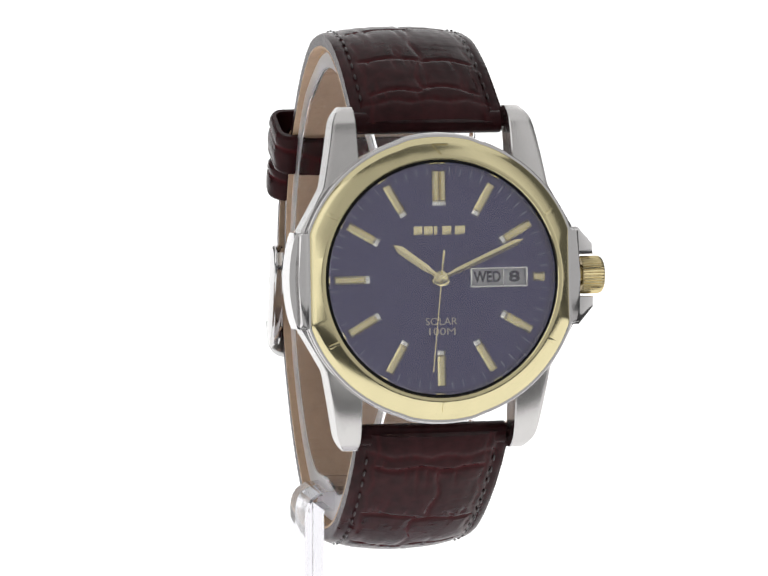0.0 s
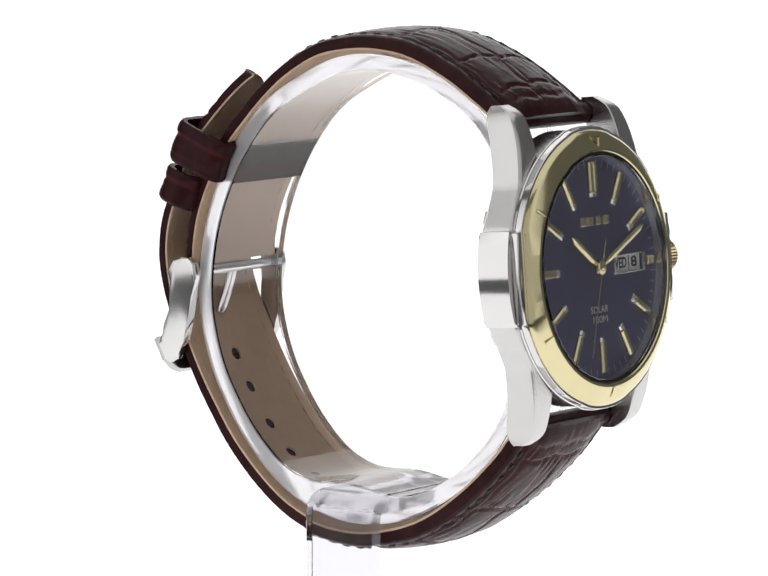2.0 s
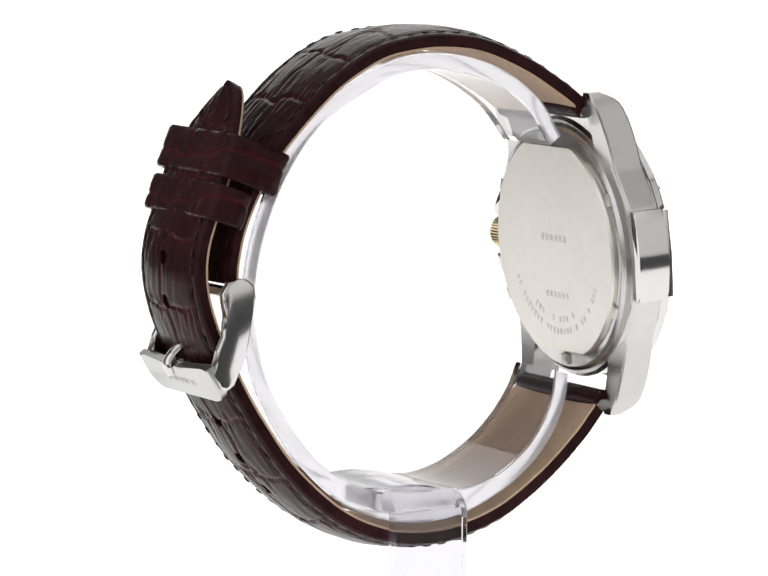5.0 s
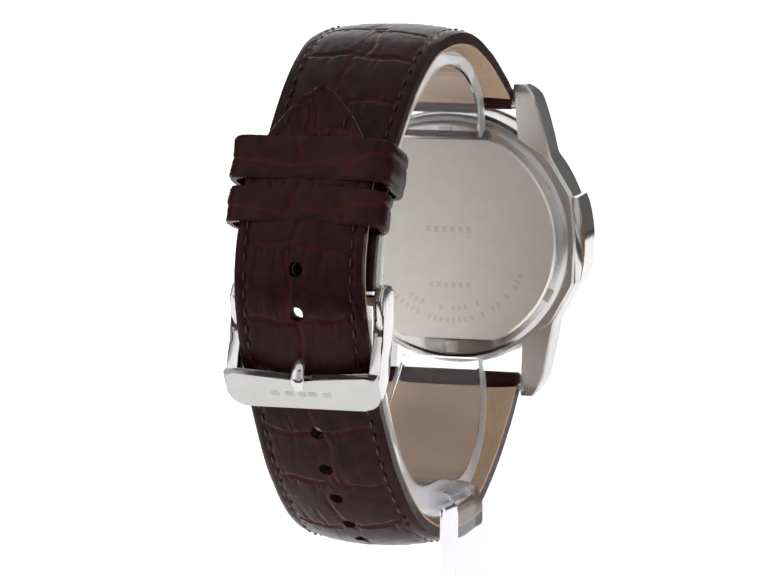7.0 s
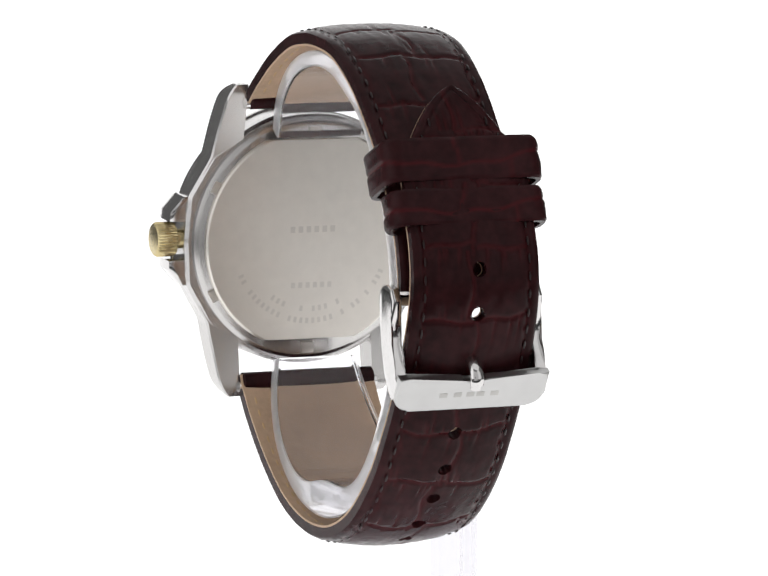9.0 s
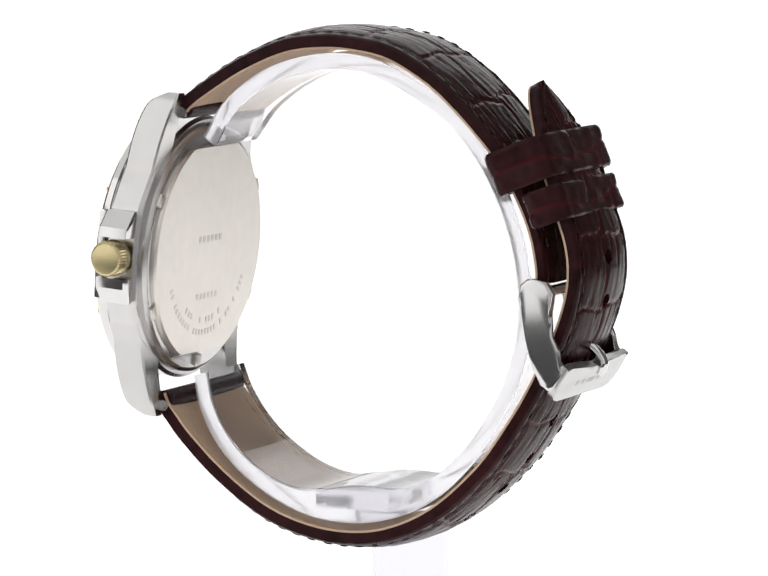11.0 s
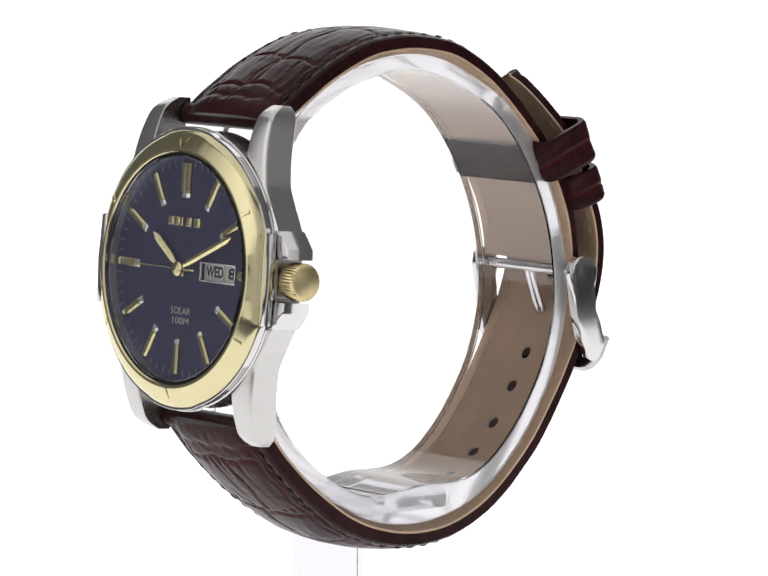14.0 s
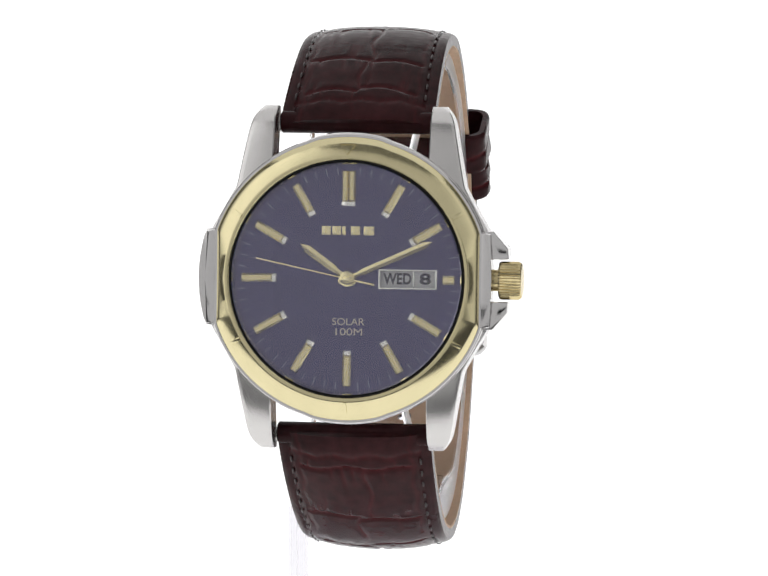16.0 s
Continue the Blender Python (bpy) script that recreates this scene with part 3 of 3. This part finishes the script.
def keeper(watch, a, b, c, xw, label):
    """A leather loop round both strap ends. a, b: its outer and inner upper corners; c: its inner lower corner, in (y, z)."""
    a, b, c = (np.array(q, float) for q in (a, b, c))
    rad, tan = a - b, b - c
    depth, tall = np.linalg.norm(rad), np.linalg.norm(tan)
    rad /= depth
    tan = np.array([-rad[1], rad[0]]) if np.dot(np.array([-rad[1], rad[0]]), tan) > 0 else np.array([rad[1], -rad[0]])
    hw, r, wall = xw / 2, 2.2, 0.85

    def loop(hw, lo, hi, r):
        pts = []
        for cx, cy, a0 in ((hw - r, hi - r, 0), (-hw + r, hi - r, 90), (-hw + r, lo + r, 180), (hw - r, lo + r, 270)):
            for i in range(6):
                t = radians(a0 + 18 * i)
                pts.append((cx + r * math.cos(t), cy + r * math.sin(t)))
            if a0 in (0, 180):
                x0, y0 = pts[-1]
                sg = -1 if a0 == 0 else 1
                pts += [(x0 + sg * (2 * hw - 2 * r) * i / 41, y0) for i in range(1, 41)]
        return pts
    o, i_ = loop(hw, 0, depth, r), loop(hw - wall, wall, depth - wall, r - wall * 0.7)
    bm = bmesh.new()
    groove = bm.verts.layers.float.new("groove")
    m = len(o)
    mid = (b + c) / 2
    xc = skew(mid[0] + 3)
    rows = []
    steps = [-0.5, -0.47, -0.42] + [i / 20 for i in range(-8, 9)] + [0.42, 0.47, 0.5]
    for k, f in enumerate(steps):
        sh, w = f * tall, 1.0 - 3.2 * max(0, abs(f) - 0.42)
        row = []
        for q, (px, pr) in enumerate(o):
            ix, ir = i_[q]
            e1 = sh + 0.9 - 0.012 * px * px + 0.05 * px + 0.2 * math.sin(px * 0.9 + tall)
            e2 = px - 1.2 - 0.3 * math.sin(sh * 1.4 + tall * 3)
            cut = max(math.exp(-(e1 / 0.24) ** 2), 0.8 * math.exp(-(e2 / 0.24) ** 2) * (e1 > 0), 0.6 * math.exp(-((px + 6.1) / 0.3) ** 2) * (e1 < 0))
            soft = 0.22 * noise.noise((px * 0.45, pr * 0.5, sh * 0.6 + tall * 5))
            lift = soft - 0.2 * cut
            px, pr = ix + (px - ix) * (w + lift), ir + (pr - ir) * (w + lift)
            y, z = mid + rad * pr + tan * sh
            v = bm.verts.new((px + xc, y, z))
            v[groove] = cut * 0.6
            row.append(v)
        for px, pr in i_:
            y, z = mid + rad * pr + tan * sh
            row.append(bm.verts.new((px + xc, y, z)))
        rows.append(row)
    for p, q in zip(rows, rows[1:]):
        for j in range(m):
            t = (j + 1) % m
            bm.faces.new((p[j], p[t], q[t], q[j]))
            bm.faces.new((p[m + t], p[m + j], q[m + j], q[m + t]))
    for row, flip in ((rows[0], 1), (rows[-1], -1)):
        for j in range(m):
            t = (j + 1) % m
            bm.faces.new((row[j], row[t], row[m + t], row[m + j])[::flip])
    return part("keeper", bm, LEATHER, watch, label, None, 50)


def buckle(watch):
    xc, hw = skew(28), 10.6
    # side plates, drawn in (y, z)
    line = [(26.6, 3.5), (28.2, 3.1), (29.2, 1.6), (28.9, -0.4), (28.2, -2.2), (28.3, -4.2), (29.2, -6.2), (30.6, -8.2), (30.7, -9.0), (29.6, -10.9), (28.6, -11.3),
            (27.4, -10.6), (26.3, -8.0), (25.4, -4.6), (24.9, -1.6), (24.2, 0.8), (24.5, 2.6), (25.5, 3.4)]
    body = None
    for sx in (-1, 1):
        bm = slab(line, 0, 1.45, 0.5, 4)
        bm.transform(Matrix(((0, 0, 1, xc + sx * hw - (1.45 if sx > 0 else 0)), (1, 0, 0, 0), (0, 1, 0, 0), (0, 0, 0, 1))))
        if body is None:
            body = part("buckle", bm, STEEL, watch, "polished steel tang buckle")
        else:
            part("buckle_side", bm, STEEL, body)
    # the broad front bar, leaning outwards, with rounded lower corners
    w, r, tall = hw - 0.05, 2.3, 5.0
    line = [(-w, 0.0), (-w + 0.2, 1.0)]
    line = [(-w, 0.3), (-w, -tall + r)] + [(-w + r - r * math.cos(t), -tall + r - r * math.sin(t)) for t in np.linspace(0.2, math.pi / 2, 7)]
    line += [(-x, y) for x, y in reversed(line)]
    notch = [(w - 1.5, 0.0), (1.6, -0.1), (1.2, -0.75), (-1.2, -0.75), (-1.6, -0.1), (-w + 1.5, 0.0)]
    bm = slab(line + notch, -1.2, 0.0, 0.3, 3)
    lean = math.atan2(2.6, 4.3)
    bar = Matrix.Translation((xc, 31.4, -8.5)) @ Matrix.Rotation(math.pi, 4, "Z") @ Matrix.Rotation(math.pi / 2 + lean, 4, "X")
    part("front_bar", bm, BAR, body, "brushed steel bar", bar)
    bm = turned([(0.75, -hw + 0.5), (0.75, hw - 0.5)], 24)
    bm.transform(Matrix.Translation((xc, 26.6, 1.4)) @ Matrix.Rotation(radians(90), 4, "Y"))
    part("hinge_bar", bm, STEEL, body)
    at, p = curve_through([(26.6, 1.4), (27.8, -2.4), (29.0, -5.2), (30.9, -6.7), (32.0, -7.9), (32.1, -9.0), (31.6, -9.9)], 0.4)
    bm = bmesh.new()
    rows = []
    for i, (y, z) in enumerate(p):
        t = p[min(i + 1, len(p) - 1)] - p[max(i - 1, 0)]
        t /= np.linalg.norm(t)
        rr = 0.95 if i < len(p) - 2 else 0.75
        rows.append([bm.verts.new((xc + rr * math.cos(a), y - t[1] * 0.65 * rr * math.sin(a), z + t[0] * 0.65 * rr * math.sin(a))) for a in np.linspace(0, 2 * math.pi, 13)[:-1]])
    for a, b in zip(rows, rows[1:]):
        for j in range(12):
            bm.faces.new((a[j], a[(j + 1) % 12], b[(j + 1) % 12], b[j]))
    bm.faces.new(rows[0])
    bm.faces.new(rows[-1])
    part("prong", bm, STEEL, body)
    # maker's mark on the bar, worn to plain strokes
    strokes = [block(x, x + 1.1, -3.0, -2.3, -0.02, 0.025) for x in (-4.4, -2.4, -0.6, 0.8, 2.8)]
    part("maker_mark", joined(*strokes), MARK, body, "worn engraved mark", bar, 0)


def wristwatch():
    watch = new("wristwatch")
    tagged(watch, "two-tone steel wristwatch with blue dial and burgundy leather strap", "watch")
    watch_case(watch)
    bezel(watch)
    dial_face(watch)
    sec = watch_pointers(watch)
    crown(watch)
    strap_piece(watch, "upper_strap", UPPER, 1, 0.8, [20, 18.6, 17.2], (), "burgundy crocodile-embossed leather strap, buckle end")
    strap_piece(watch, "lower_strap", LOWER, 2, 0.8, [20, 18.4, 17.0], [(32.0, 5.8), (31.6, 0.0), (26.6, -11.3), (23.9, -16.0), (20.6, -20.9), (16.7, -25.2), (12.2, -29.1), (7.4, -31.9)], "burgundy crocodile-embossed leather strap with punched holes")
    for sy, y, z in ((1, -25.3, 23.6), (-1, -28.3, -16.4)):
        bm = turned([(0.75, -10.4), (0.75, 10.4)], 20)
        bm.transform(Matrix.Translation((0.0, y, z)) @ Matrix.Rotation(radians(90), 4, "Y"))
        part("spring_bar", bm, STEEL, watch)
    keeper(watch, (27.0, 22.4), (18.5, 19.0), (21.2, 13.9), 22.2, "burgundy leather keeper loop")
    keeper(watch, (29.8, 16.2), (24.2, 14.2), (25.6, 9.6), 21.8, "burgundy leather keeper loop")
    buckle(watch)
    return watch, sec


# ---- the stand ----
CUFF = [(-23.8, 20.2), (-19.8, 25.6), (-13.0, 30.0), (-5.0, 32.0), (2.0, 31.5), (8.5, 28.7), (14.6, 24.7), (19.8, 18.2), (23.4, 10.5), (25.1, 3.0), (25.2, -4.0),
        (23.4, -11.2), (20.4, -17.0), (16.9, -21.8), (12.4, -26.2), (6.8, -29.4), (0.0, -30.9), (-7.0, -30.4), (-13.2, -28.0),
        (-18.6, -24.4), (-22.2, -20.6), (-24.6, -16.5), (-25.8, -12.6)]


def cuff_depth(y, z):
    """The cuff is a thin sheet, swelling into a solid foot where the post joins."""
    return 2.1 + (3.0 * math.exp(-(y / 9.0) ** 2) if z < -15 else 0.0)


def ribbon(line, thick, width, x0, bevel=0.25):
    """A bent sheet; its thickness is given by place, its width along its length."""
    at, p = curve_through(line, 0.8)
    d = np.gradient(p, axis=0)
    d /= np.linalg.norm(d, axis=1)[:, None]
    nrm = np.stack([-d[:, 1], d[:, 0]], 1)
    if (nrm * p).sum() > 0:
        nrm = -nrm
    bm = bmesh.new()
    rows = []
    for i in range(len(at)):
        w = width(at[i] / at[-1]) / 2
        deep = thick(p[i, 0], p[i, 1])
        row = []
        for a, b in ((-w + bevel, 0), (w - bevel, 0), (w, bevel), (w, deep - bevel), (w - bevel, deep), (-w + bevel, deep), (-w, deep - bevel), (-w, bevel)):
            y, z = p[i] + nrm[i] * b
            row.append(bm.verts.new((a + x0, y, z)))
        rows.append(row)
    for a, b in zip(rows, rows[1:]):
        for j in range(8):
            bm.faces.new((a[j], a[(j + 1) % 8], b[(j + 1) % 8], b[j]))
    bm.faces.new(rows[0])
    bm.faces.new(rows[-1])
    return bm


def watch_stand():
    stand = new("watch_stand")
    tagged(stand, "clear acrylic watch display stand with an open cuff", "stand")

    def taper(t):
        return 16.2 - 3.5 * max(0, (0.16 - t) / 0.16) ** 2 - 5.0 * max(0, (t - 0.84) / 0.16) ** 2
    a = part("cuff", ribbon(CUFF, cuff_depth, taper, 0.3), ACRYLIC, stand, "clear open acrylic cuff", None, 40)
    for sx in (-1, 1):
        rim = ribbon(CUFF, cuff_depth, lambda t: 0.3, 0.0, 0.1)
        at, _ = curve_through(CUFF, 0.8)
        for q, v in enumerate(rim.verts):
            v.co.x += 0.3 + sx * (taper(at[q // 8] / at[-1]) / 2 + 0.155)
        part("cuff_edge", rim, FROST, a, "frosted sawn edge", None, 40).visible_shadow = False
    # a bent bar: the post rises beside the strap and turns in under the cuff
    at, p = curve_through([(7.6, -27.95), (2.0, -27.95), (-4.0, -27.95), (-9.0, -27.95), (-10.3, -28.4), (-10.8, -29.6), (-10.8, -32.0), (-10.8, -38.0), (-10.8, -50.0)], 0.6)
    d = np.gradient(p, axis=0)
    d /= np.linalg.norm(d, axis=1)[:, None]
    bm = bmesh.new()
    rows = []
    for i in range(len(at)):
        nx, nz = -d[i, 1], d[i, 0]
        rows.append([bm.verts.new((p[i, 0] + nx * h, y, p[i, 1] + nz * h)) for y, h in
                     ((-6.1, -1.3), (4.1, -1.3), (4.4, -1.0), (4.4, 1.0), (4.1, 1.3), (-6.1, 1.3), (-6.4, 1.0), (-6.4, -1.0))])
    for q, r in zip(rows, rows[1:]):
        for j in range(8):
            bm.faces.new((q[j], q[(j + 1) % 8], r[(j + 1) % 8], r[j]))
    bm.faces.new(rows[0])
    bm.faces.new(rows[-1])
    b = part("post", bm, POST, stand, "bent clear acrylic post", None, 40)
    c = part("base", slab([(14 * math.cos(t) * 1.3, 14 * math.sin(t) * 1.3) for t in np.linspace(0, 2 * math.pi, 65)[:-1]], -53.9, -50.1, 0.5), POST, stand, "clear acrylic base")
    for ob in (a, b, c):
        ob.visible_shadow = False
    return stand


def film_camera():
    """The studio camera, seen only as a dark mirror image in the steel."""
    z = eye[2] * 1000
    ob = new("studio_camera")
    ob.location = (0, -0.70, 0)
    tagged(ob, "black studio camera on a short black arm", "camera")
    part("body", block(-58, 58, -28, 28, z - 38, z + 38, 6, 3), BLACK, ob)
    bm = ring([(26, 0), (34, 0), (36, 4), (36, 38), (26, 38)], 48)
    bm.transform(Matrix.Translation((0, 66, z)) @ Matrix.Rotation(radians(90), 4, "X"))
    part("lens", bm, BLACK, ob)
    part("arm", block(-12, 12, -61, -27, z - 14, z + 14, 2), BLACK, ob)


room()
film_camera()
# the plate, out of view, is made to glow like the light table
turntable = new("turntable", finish(turned([(60, -58), (60, -54.4), (59.5, -54)], 96), "turntable", TABLE))
tagged(turntable, "round white turntable plate with an added glow", "turntable")
watch, second_pointer = wristwatch()
stand = watch_stand()
START, SPEED = 12.2, 21.2746     # degrees, and degrees a second
LAG = ((0, 2, 4, 6.3, 8, 9, 10.2, 11.3, 13, 15), (0, 0, -0.5, -1.0, -1.2, -1.25, -1.2, -1.1, -0.85, -0.45))      # the plate's uneven drive, seconds and degrees


def motions():
    rows = [(t / 2, pose(0, 0, H, 0, 0, START + SPEED * t / 2 + float(np.interp(t / 2, *LAG)))) for t in range(33)]
    for thing in (watch, stand, turntable):
        walk(thing, rows)
    # the second pointer ticks once a second
    ticks, deg = [(0.0, CASE_M @ pose(0, 0, 0, 0, 0, -TICK0))], TICK0
    t = TICK_AT
    while t < 15.99:
        ticks.append((t, CASE_M @ pose(0, 0, 0, 0, 0, -deg)))
        deg += 6
        ticks.append((t + 0.1, CASE_M @ pose(0, 0, 0, 0, 0, -deg)))
        t += 1.0
    ticks.append((16.0, CASE_M @ pose(0, 0, 0, 0, 0, -deg)))
    walk(second_pointer, ticks)


TICK0, TICK_AT = 186, 0.6
motions()
